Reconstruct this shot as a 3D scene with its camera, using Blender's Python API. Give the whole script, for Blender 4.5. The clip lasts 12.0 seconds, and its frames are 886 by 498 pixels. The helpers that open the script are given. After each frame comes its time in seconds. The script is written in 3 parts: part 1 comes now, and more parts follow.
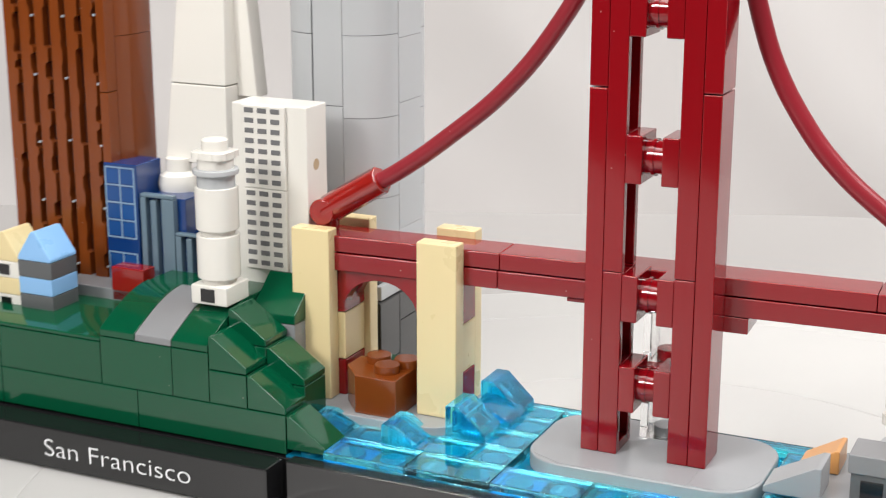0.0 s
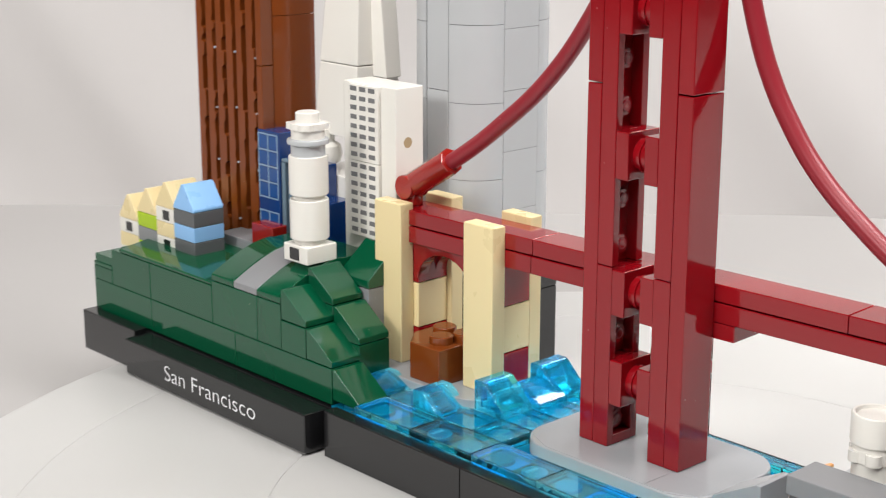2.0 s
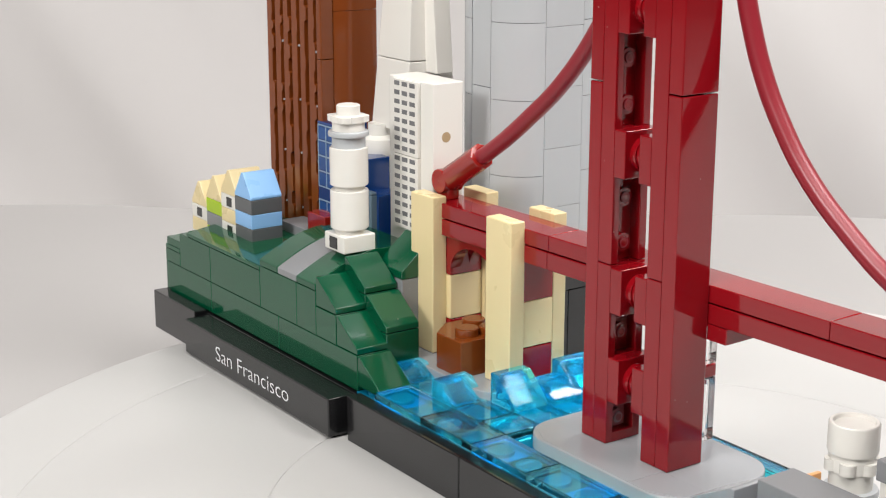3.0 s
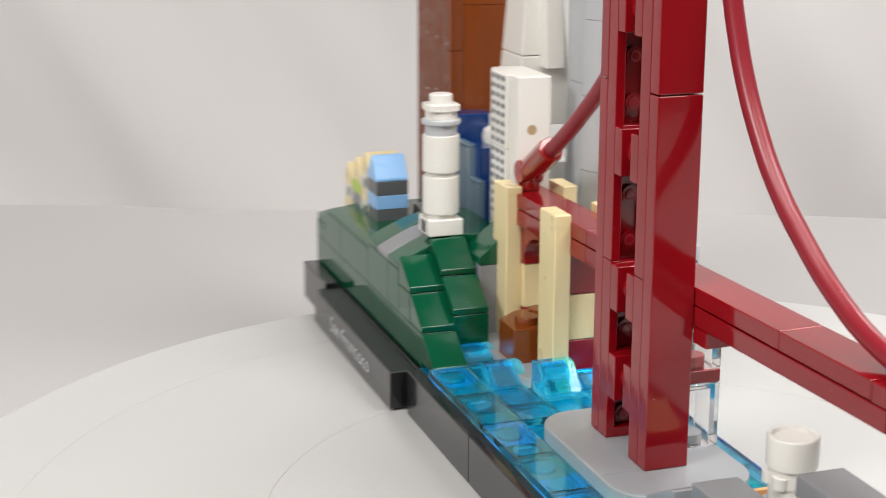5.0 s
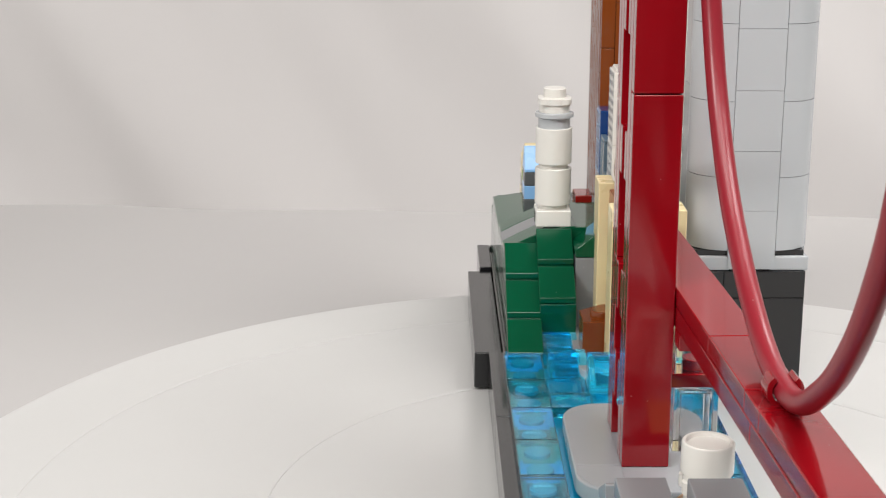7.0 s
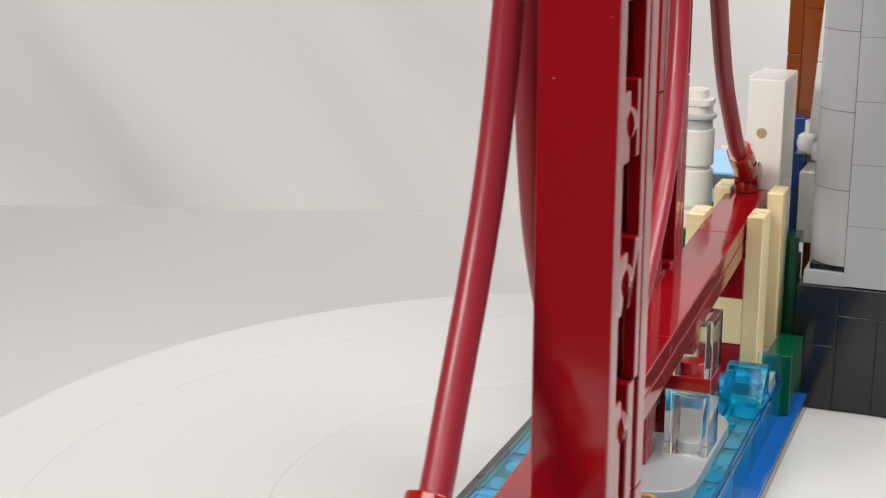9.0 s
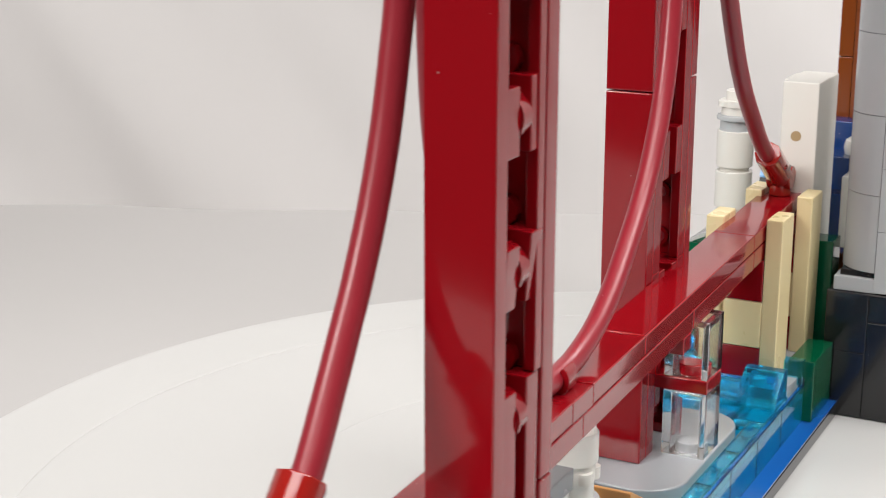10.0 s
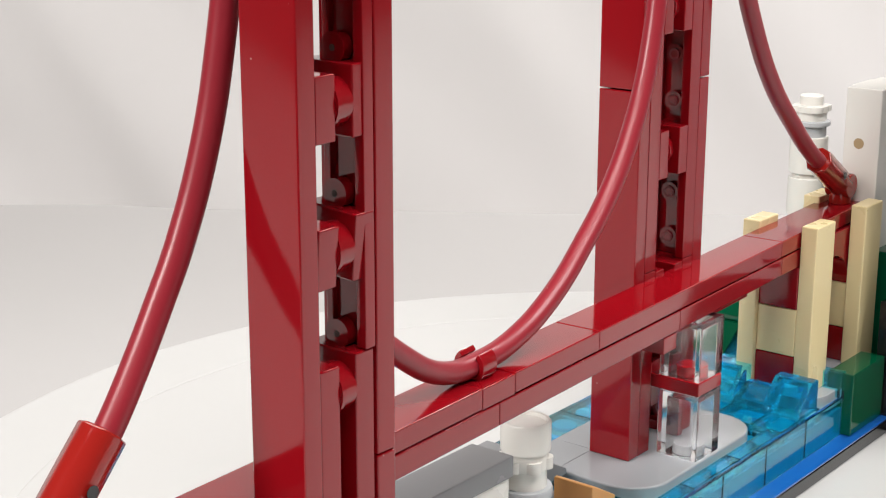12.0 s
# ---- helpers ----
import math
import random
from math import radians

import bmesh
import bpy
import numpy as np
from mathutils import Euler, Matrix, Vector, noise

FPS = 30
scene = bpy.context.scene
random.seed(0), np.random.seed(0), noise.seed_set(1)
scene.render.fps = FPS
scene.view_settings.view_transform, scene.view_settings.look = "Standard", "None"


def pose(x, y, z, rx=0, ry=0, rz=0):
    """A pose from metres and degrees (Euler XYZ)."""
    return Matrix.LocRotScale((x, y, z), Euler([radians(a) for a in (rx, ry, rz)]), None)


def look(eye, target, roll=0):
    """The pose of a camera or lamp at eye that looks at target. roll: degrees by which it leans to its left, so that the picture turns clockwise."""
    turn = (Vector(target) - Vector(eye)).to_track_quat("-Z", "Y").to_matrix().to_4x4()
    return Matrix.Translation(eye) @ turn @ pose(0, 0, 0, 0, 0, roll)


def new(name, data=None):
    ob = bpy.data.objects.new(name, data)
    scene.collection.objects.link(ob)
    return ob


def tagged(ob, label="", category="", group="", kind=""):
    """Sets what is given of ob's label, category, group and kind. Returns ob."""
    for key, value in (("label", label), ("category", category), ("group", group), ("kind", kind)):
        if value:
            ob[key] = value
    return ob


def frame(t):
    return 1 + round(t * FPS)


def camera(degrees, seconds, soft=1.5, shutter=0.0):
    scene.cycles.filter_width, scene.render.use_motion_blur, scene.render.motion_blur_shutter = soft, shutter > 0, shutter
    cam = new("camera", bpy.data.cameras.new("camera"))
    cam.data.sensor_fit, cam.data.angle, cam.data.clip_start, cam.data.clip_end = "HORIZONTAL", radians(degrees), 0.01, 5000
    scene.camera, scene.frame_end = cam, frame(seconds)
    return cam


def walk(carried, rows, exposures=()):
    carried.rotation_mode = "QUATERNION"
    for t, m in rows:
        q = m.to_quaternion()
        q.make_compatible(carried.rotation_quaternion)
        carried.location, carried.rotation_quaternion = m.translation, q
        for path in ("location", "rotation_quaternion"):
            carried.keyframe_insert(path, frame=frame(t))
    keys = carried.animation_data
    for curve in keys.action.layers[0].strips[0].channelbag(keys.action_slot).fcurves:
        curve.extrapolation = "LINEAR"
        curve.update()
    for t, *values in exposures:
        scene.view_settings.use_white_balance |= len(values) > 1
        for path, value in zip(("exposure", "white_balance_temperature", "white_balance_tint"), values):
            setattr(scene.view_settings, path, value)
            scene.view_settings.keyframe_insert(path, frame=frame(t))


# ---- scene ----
MM = 0.001
cam = camera(31.92, 12.0, soft=1.15, shutter=0.5)
STAND = pose(0, -0.2584, 0.11707, 74.96, -0.077, 8.535)
walk(cam, [(0.0, STAND), (12.0, STAND)],
     exposures=[(0.0, 0.65), (1.5, 0.66), (2.5, 0.65), (4.5, 0.61), (5.5, 0.51), (6.5, 0.53), (8.5, 0.46), (9.0, 0.50), (10.0, 0.62), (11.5, 0.73), (12.0, 0.73)])

# ---- light ----
world = bpy.data.worlds.new("world")
scene.world = world
world.use_nodes = True
bg = world.node_tree.nodes["Background"]
bg.inputs["Color"].default_value = (1.0, 0.98, 0.96, 1)
bg.inputs["Strength"].default_value = 0.03


def soft_lamp(name, eye, target, wide, high, watts, tint, beam=180):
    lamp = bpy.data.lights.new(name, "AREA")
    lamp.shape, lamp.size, lamp.size_y = "RECTANGLE", wide, high
    lamp.energy, lamp.color = watts, tint
    lamp.spread = radians(beam)
    ob = new(name, lamp)
    ob.matrix_world = look(eye, target)
    return ob


soft_lamp("lamp_overhead", (-0.06, -0.34, 0.68), (0, 0.02, 0.02), 0.5, 0.4, 3.0, (1.0, 0.975, 0.94))
soft_lamp("lamp_front", (-0.62, -0.70, 0.60), (0.02, 0, 0.04), 0.24, 0.24, 4.3, (1.0, 0.975, 0.945))
# added fill that brightens the backdrop's right half, no known source
soft_lamp("added_side_fill", (0.50, -0.02, 0.75), (0.26, 0.28, 0.07), 0.5, 0.4, 2.4, (1.0, 0.98, 0.96), 110)
# added light from beyond the backdrop, not a lamp known to stand there
soft_lamp("added_back_fill", (0.36, 0.585, 0.76), (0, 0, 0.03), 0.30, 0.20, 2.2, (1.0, 0.98, 0.96))


# ---- materials ----
def plastic(name, rgb, rough=0.09, gloss=0.5, vary=0.04, dust=0.4):
    m = bpy.data.materials.new(name)
    m.use_nodes = True
    nt = m.node_tree
    b = nt.nodes["Principled BSDF"]
    tc = nt.nodes.new("ShaderNodeTexCoord")
    n1 = nt.nodes.new("ShaderNodeTexNoise")
    n1.inputs["Scale"].default_value = 90
    n1.inputs["Detail"].default_value = 4
    n2 = nt.nodes.new("ShaderNodeTexNoise")
    n2.inputs["Scale"].default_value = 1400
    n2.inputs["Detail"].default_value = 3
    nt.links.new(tc.outputs["Object"], n1.inputs["Vector"])
    nt.links.new(tc.outputs["Object"], n2.inputs["Vector"])
    info = nt.nodes.new("ShaderNodeObjectInfo")
    hsv = nt.nodes.new("ShaderNodeHueSaturation")
    hsv.inputs["Color"].default_value = (*rgb, 1)
    mr = nt.nodes.new("ShaderNodeMapRange")
    mr.inputs["To Min"].default_value = 1 - vary
    mr.inputs["To Max"].default_value = 1 + vary
    nt.links.new(info.outputs["Random"], mr.inputs["Value"])
    nt.links.new(mr.outputs["Result"], hsv.inputs["Value"])
    nt.links.new(hsv.outputs["Color"], b.inputs["Base Color"])
    b.inputs["Specular IOR Level"].default_value = gloss
    if dust:
        # stray specks of dust
        cell = nt.nodes.new("ShaderNodeTexVoronoi")
        cell.inputs["Scale"].default_value = 420
        nt.links.new(tc.outputs["Object"], cell.inputs["Vector"])
        near = nt.nodes.new("ShaderNodeMath")
        near.operation = "LESS_THAN"
        near.inputs[1].default_value = 0.045
        nt.links.new(cell.outputs["Distance"], near.inputs[0])
        few = nt.nodes.new("ShaderNodeMath")
        few.operation = "GREATER_THAN"
        few.inputs[1].default_value = 0.56
        nt.links.new(n1.outputs["Fac"], few.inputs[0])
        both = nt.nodes.new("ShaderNodeMath")
        both.operation = "MULTIPLY"
        nt.links.new(near.outputs[0], both.inputs[0])
        nt.links.new(few.outputs[0], both.inputs[1])
        amount = nt.nodes.new("ShaderNodeMath")
        amount.operation = "MULTIPLY"
        amount.inputs[1].default_value = dust
        nt.links.new(both.outputs[0], amount.inputs[0])
        speck = nt.nodes.new("ShaderNodeMixRGB")
        speck.inputs["Color2"].default_value = (0.55, 0.5, 0.46, 1)
        nt.links.new(amount.outputs[0], speck.inputs["Fac"])
        nt.links.new(hsv.outputs["Color"], speck.inputs["Color1"])
        nt.links.new(speck.outputs["Color"], b.inputs["Base Color"])
    rr = nt.nodes.new("ShaderNodeMapRange")
    rr.inputs["To Min"].default_value = max(0.03, rough - 0.04)
    rr.inputs["To Max"].default_value = rough + 0.05
    nt.links.new(n1.outputs["Fac"], rr.inputs["Value"])
    nt.links.new(rr.outputs["Result"], b.inputs["Roughness"])
    bump = nt.nodes.new("ShaderNodeBump")
    bump.inputs["Strength"].default_value = 0.04
    bump.inputs["Distance"].default_value = 0.0002
    mix = nt.nodes.new("ShaderNodeMath")
    mix.operation = "MULTIPLY_ADD"
    mix.inputs[1].default_value = 0.25
    nt.links.new(n2.outputs["Fac"], mix.inputs[0])
    nt.links.new(n1.outputs["Fac"], mix.inputs[2])
    nt.links.new(mix.outputs[0], bump.inputs["Height"])
    nt.links.new(bump.outputs["Normal"], b.inputs["Normal"])
    b.inputs["IOR"].default_value = 1.5
    return m


def clear_plastic(name, rgb, rough=0.04, clear=1.0):
    m = plastic(name, rgb, rough, 0.5, 0.02, 0)
    b = m.node_tree.nodes["Principled BSDF"]
    b.inputs["Transmission Weight"].default_value = clear
    b.inputs["IOR"].default_value = 1.45
    return m


def cloth(name, rgb):
    m = plastic(name, rgb, 0.75, 0.5, 0.0, 0)
    b = m.node_tree.nodes["Principled BSDF"]
    b.inputs["Specular IOR Level"].default_value = 0.2
    return m


RED = plastic("dark_red_plastic", (0.235, 0.003, 0.007), 0.09, 0.55)
RUBBER = plastic("red_hose_rubber", (0.25, 0.014, 0.024), 0.33)
BRIGHT = plastic("red_plastic", (0.27, 0.011, 0.008), 0.09)
GREEN = plastic("dark_green_plastic", (0.001, 0.068, 0.029))
TAN = plastic("tan_plastic", (0.74, 0.61, 0.34), 0.28, 0.5, 0.04, 0)
BROWN = plastic("reddish_brown_plastic", (0.185, 0.042, 0.007), 0.13)
# brown darkened to stand in for shade between ribs and in stud holes
SHADEBROWN = plastic("shade_brown", (0.055, 0.010, 0.004), 0.4)
WHITE = plastic("white_plastic", (0.74, 0.72, 0.675), 0.25, 0.5, 0.015, 0)
LGREY = plastic("light_grey_plastic", (0.45, 0.467, 0.483), 0.22, 0.5, 0.015, 0)
PIERGREY = plastic("medium_grey_plastic", (0.29, 0.302, 0.318), 0.2, 0.5, 0.015, 0)
DGREY = plastic("dark_grey_plastic", (0.10, 0.105, 0.11), 0.22)
MGREY = plastic("mid_grey_plastic", (0.22, 0.225, 0.235), 0.25)
BLACK = plastic("black_plastic", (0.010, 0.010, 0.011), 0.16)
BLUE = plastic("dark_blue_plastic", (0.004, 0.035, 0.16), 0.2)
PANE = plastic("mid_blue_print", (0.012, 0.07, 0.25), 0.25)
PALEBLUE = plastic("pale_blue_print", (0.22, 0.33, 0.45), 0.3)
SKYBLUE = plastic("light_blue_plastic", (0.25, 0.48, 0.80), 0.28)
LIME = plastic("lime_plastic", (0.38, 0.55, 0.01), 0.25)
ORANGE = plastic("light_orange_plastic", (0.62, 0.30, 0.10), 0.3)
SANDBLUE = plastic("sand_blue_grey_plastic", (0.13, 0.19, 0.24), 0.25)
SEA = plastic("blue_baseplate", (0.002, 0.13, 0.23), 0.2)
DEEP = plastic("bright_blue_plate", (0.004, 0.17, 0.42), 0.2)
NAVY = plastic("navy_plate", (0.006, 0.05, 0.09), 0.2)
STONE = plastic("grey_brown_plate", (0.12, 0.13, 0.15), 0.25)
RIM = plastic("blue_rim_plastic", (0.01, 0.09, 0.36), 0.1)
WATER = clear_plastic("clear_blue_plastic", (0.21, 0.87, 0.94), 0.03, 1.0)
WAVE = clear_plastic("clear_light_blue_plastic", (0.05, 0.68, 0.93), 0.05, 0.97)
PEG = plastic("dull_tan_plastic", (0.40, 0.29, 0.16), 0.3)
GLASS = clear_plastic("clear_colourless_plastic", (0.95, 0.95, 0.95))
PRINT = plastic("grey_print", (0.15, 0.15, 0.155), 0.4)
INK = plastic("white_print", (0.75, 0.76, 0.78), 0.4)
PAPER = plastic("white_turntable_plastic", (0.49, 0.486, 0.478), 0.33, 0.5, 0, 0)
WALL = cloth("pale_grey_cloth", (0.515, 0.498, 0.494))
ROOM = cloth("grey_wall_paint", (0.30, 0.285, 0.27))
TABLECLOTH = cloth("pale_grey_table_cloth", (0.425, 0.412, 0.407))

for glossy, weight in ((GREEN, 0.18), (BLACK, 0.25), (RED, 0.18), (BRIGHT, 0.4), (RIM, 1.0), (BLUE, 0.4)):
    glossy.node_tree.nodes["Principled BSDF"].inputs["Coat Weight"].default_value = weight
    glossy.node_tree.nodes["Principled BSDF"].inputs["Coat Roughness"].default_value = 0.05
    glossy.node_tree.nodes["Principled BSDF"].inputs["Coat IOR"].default_value = 1.6


# ---- building helpers ----
def box(bm, x0, x1, y0, y1, z0, z1, bev=0.22):
    """A block in millimetres with softened edges."""
    r = bmesh.ops.create_cube(bm, size=1)
    for v in r["verts"]:
        v.co = Vector(((x0 + x1) / 2 + v.co.x * (x1 - x0), (y0 + y1) / 2 + v.co.y * (y1 - y0), (z0 + z1) / 2 + v.co.z * (z1 - z0)))
    if bev:
        edges = list({e for v in r["verts"] for e in v.link_edges})
        bmesh.ops.bevel(bm, geom=edges, offset=bev, segments=2, profile=0.5, affect="EDGES")
    return bm


def prism(bm, outline, lo, hi, axis="y", bev=0.2):
    """An outline in two axes drawn out along the third one."""
    def at(a, b, c):
        return {"x": (c, a, b), "y": (a, c, b), "z": (a, b, c)}[axis]
    lower = [bm.verts.new(at(a, b, lo)) for a, b in outline]
    upper = [bm.verts.new(at(a, b, hi)) for a, b in outline]
    faces = [bm.faces.new(lower), bm.faces.new(upper)]
    n = len(outline)
    for i in range(n):
        faces.append(bm.faces.new((lower[i], lower[(i + 1) % n], upper[(i + 1) % n], upper[i])))
    bmesh.ops.recalc_face_normals(bm, faces=faces)
    if bev:
        edges = list({e for f in faces for e in f.edges if len(e.link_faces) == 2 and e.calc_face_angle() > 0.5})
        bmesh.ops.bevel(bm, geom=edges, offset=bev, segments=2, profile=0.5, affect="EDGES")
    return bm


def turned(bm, rings, x, y, steps=32):
    """A round body from (radius, height) rings about the vertical through x, y."""
    rows = [[bm.verts.new((x + r * math.cos(2 * math.pi * k / steps), y + r * math.sin(2 * math.pi * k / steps), z)) for k in range(steps)] for r, z in rings]
    faces = [bm.faces.new(rows[0][::-1]), bm.faces.new(rows[-1])]
    for a, b in zip(rows, rows[1:]):
        for k in range(steps):
            faces.append(bm.faces.new((a[k], a[(k + 1) % steps], b[(k + 1) % steps], b[k])))
    bmesh.ops.recalc_face_normals(bm, faces=faces)
    return bm


def rod(bm, a, b, radius, steps=24):
    """A cylinder from a to b."""
    a, b = Vector(a), Vector(b)
    made = bmesh.ops.create_cone(bm, cap_ends=True, segments=steps, radius1=radius, radius2=radius, depth=(b - a).length)
    m = Matrix.Translation((a + b) / 2) @ (b - a).to_track_quat("Z", "Y").to_matrix().to_4x4()
    bmesh.ops.transform(bm, matrix=m, verts=made["verts"])
    return bm


def rounded(x0, x1, y0, y1, r, steps=8):
    out = []
    for cx, cy, a0 in ((x1 - r, y1 - r, 0), (x0 + r, y1 - r, 90), (x0 + r, y0 + r, 180), (x1 - r, y0 + r, 270)):
        for k in range(steps + 1):
            a = radians(a0 + 90 * k / steps)
            out.append((cx + r * math.cos(a), cy + r * math.sin(a)))
    return out


def face_weighted(me):
    """Smooth shading in which large flat faces stay flat and only the soft edges bend."""
    around = [[] for _ in me.vertices]
    for p in me.polygons:
        p.use_smooth = True
        for v in p.vertices:
            around[v].append(p.index)
    way = [p.normal.copy() for p in me.polygons]
    size = [p.area for p in me.polygons]
    out = []
    for p in me.polygons:
        for v in p.vertices:
            n = Vector()
            for q in around[v]:
                if way[q].dot(way[p.index]) > 0.7:
                    n += way[q] * size[q]
            out.append(n.normalized() if n.length else way[p.index])
    me.normals_split_custom_set(out)


def part(name, bm, material, parent, label=""):
    """Links a bmesh, drawn in millimetres, as one mesh under its thing or part."""
    me = bpy.data.meshes.new(name)
    bmesh.ops.scale(bm, vec=(MM, MM, MM), verts=bm.verts)
    bm.normal_update()
    bm.to_mesh(me)
    bm.free()
    face_weighted(me)
    me.materials.append(material)
    ob = new(name, me)
    ob.parent = parent
    if label:
        ob["label"] = label
    return ob


def block(name, material, parent, x0, x1, y0, y1, z0, z1, bev=0.22, label=""):
    return part(name, box(bmesh.new(), x0, x1, y0, y1, z0, z1, bev), material, parent, label)


def shape(name, material, parent, outline, lo, hi, axis="y", bev=0.2, label=""):
    return part(name, prism(bmesh.new(), outline, lo, hi, axis, bev), material, parent, label)


def round_part(name, material, parent, rings, x, y, label=""):
    return part(name, turned(bmesh.new(), rings, x, y), material, parent, label)


def stud(bm, x, y, z, r=2.4, h=1.7):
    return turned(bm, [(r, z), (r, z + h - 0.2), (r - 0.2, z + h)], x, y, 24)


# ---- setting ----
def setting():
    """The cloth tabletop, the cloth backdrop that rises from it, and plain walls that close the room."""
    def cloth_sheet(name, corner, across, up, n, m, waves, material):
        verts, faces = [], []
        for j in range(m + 1):
            for i in range(n + 1):
                p = Vector(corner) + Vector(across) * (i / n) + Vector(up) * (j / m)
                p += Vector(across).cross(Vector(up)).normalized() * waves(i / n, j / m)
                verts.append(p * MM)
        for j in range(m):
            for i in range(n):
                a = j * (n + 1) + i
                faces.append((a, a + 1, a + n + 2, a + n + 1))
        me = bpy.data.meshes.new(name)
        me.from_pydata(verts, [], faces)
        for p in me.polygons:
            p.use_smooth = True
        me.materials.append(material)
        return new(name, me)

    def folds(u, v):
        a = noise.noise((u * 30 + v * 4.0, v * 1.2, 3.0)) * 5.5
        return a + noise.noise((u * 85 + v * 9, v * 2.5, 8.0)) * 1.3

    def flat(u, v):
        return noise.noise((u * 14, v * 14, 1.0)) * 0.6

    floor = cloth_sheet("floor", (-900, -310, TABLE), (1800, 0, 0), (0, 1210, 0), 80, 54, flat, TABLECLOTH)
    tagged(floor, "pale grey cloth laid over the tabletop", "tabletop", kind="structure")
    wall = cloth_sheet("wall_north", (-900, 193.0, TABLE - 4), (1800, 180.0, 0), (0, 12, 300), 300, 60, folds, WALL)
    tagged(wall, "pale grey hanging cloth backdrop with soft folds", "backdrop", kind="structure")

    # plain walls and ceiling of the room around the table
    for name, size, at in (("wall_back", (2.4, 0.06, 1.9), (0, 1.23, 0.55)), ("wall_south", (2.4, 0.06, 1.9), (0, -1.23, 0.55)), ("wall_east", (0.06, 2.4, 1.9), (1.23, 0, 0.55)),
                           ("wall_west", (0.06, 2.4, 1.9), (-1.23, 0, 0.55)), ("ceiling", (2.52, 2.52, 0.06), (0, 0, 1.53)), ("floor_below", (2.52, 2.52, 0.06), (0, 0, -0.43))):
        bm = bmesh.new()
        bmesh.ops.create_cube(bm, size=1)
        for v in bm.verts:
            v.co = Vector((v.co.x * size[0] + at[0], v.co.y * size[1] + at[1], v.co.z * size[2] + at[2]))
        me = bpy.data.meshes.new(name)
        bm.to_mesh(me)
        bm.free()
        me.materials.append(ROOM)
        tagged(new(name, me), "plain grey painted room surface", "ceiling" if name == "ceiling" else "floor" if name == "floor_below" else "wall", kind="structure")


TABLE = -14.0
setting()


def turntable():
    """The white turning disc with its raised rings."""
    root = tagged(new("turntable"), "round glossy white turntable with shallow ring grooves", "turntable")

    def ring(name, inner, outer, label=""):
        steps, bm = 180, bmesh.new()
        prof = [(inner, TABLE + 3), (inner, -0.2), (inner + 0.4, -0.05), (inner + 1.8, 0), (outer - 1.8, 0), (outer - 0.4, -0.05), (outer, -0.2), (outer, TABLE + 3)]
        rows = [[bm.verts.new((r * math.cos(2 * math.pi * k / steps), r * math.sin(2 * math.pi * k / steps), z)) for k in range(steps)] for r, z in prof]
        for a, b in zip(rows, rows[1:] + rows[:1]):
            for k in range(steps):
                bm.faces.new((a[k], a[(k + 1) % steps], b[(k + 1) % steps], b[k]))
        bmesh.ops.recalc_face_normals(bm, faces=bm.faces)
        part(name, bm, PAPER, root, label)
    part("foot", turned(bmesh.new(), [(118, TABLE), (118, TABLE + 3.2)], 0, 0, 96), PAPER, root)
    ring("centre_plate", 1, 70.25)
    ring("middle_plate", 70.3, 116.2)
    ring("outer_ring", 116.25, 137.6)
    return root


TURNTABLE = turntable()

# ---- the toy brick model: one thing that turns ----
model = tagged(new("skyline_model"), "toy brick city skyline with red bridge on black base", "toy model")


def base():
    b = block("base", BLACK, model, -147.5, 143, -24.8, 12.7, 0.3, 8.6, 0.2, "long black base")
    for x0, x1 in ((-149.6, -127.4), (-59.9, -21.9), (-21.7, 18.2), (18.4, 58.2), (58.4, 98.2), (98.4, 143)):
        block("base_tile", BLACK, b, x0, x1, -28.0, -24.8, 0.0, 9.5, 0.25)
    block("base_tile", BLACK, b, -149.7, -147.5, -24.7, 12.7, 0.0, 9.5, 0.25)
    block("back_edge", BLACK, b, -61.8, 143, 12.75, 17.2, 0.1, 2.8, 0.2)
    plate = block("name_plate", BLACK, b, -126.6, -62.1, -31.0, -25, 0.5, 8.6, 0.3, "black name plate with white lettering")
    words = bpy.data.curves.new("lettering", "FONT")
    words.body, words.size, words.extrude, words.offset = "San Francisco", 1.0, 0.0, -0.011
    probe = new("lettering", words)
    bpy.context.view_layer.update()
    me = bpy.data.meshes.new_from_object(probe.evaluated_get(bpy.context.evaluated_depsgraph_get()))
    bpy.data.objects.remove(probe)
    xs = [v.co.x for v in me.vertices]
    left, wide = min(xs), max(xs) - min(xs)
    for v in me.vertices:
        v.co = Vector((-110.9 + (v.co.x - left) / wide * 32.8, -31.06, 2.95 + v.co.y * 5.0)) * MM
    me.materials.clear()
    me.materials.append(INK)
    ob = new("lettering", me)
    ob.parent = plate


base()


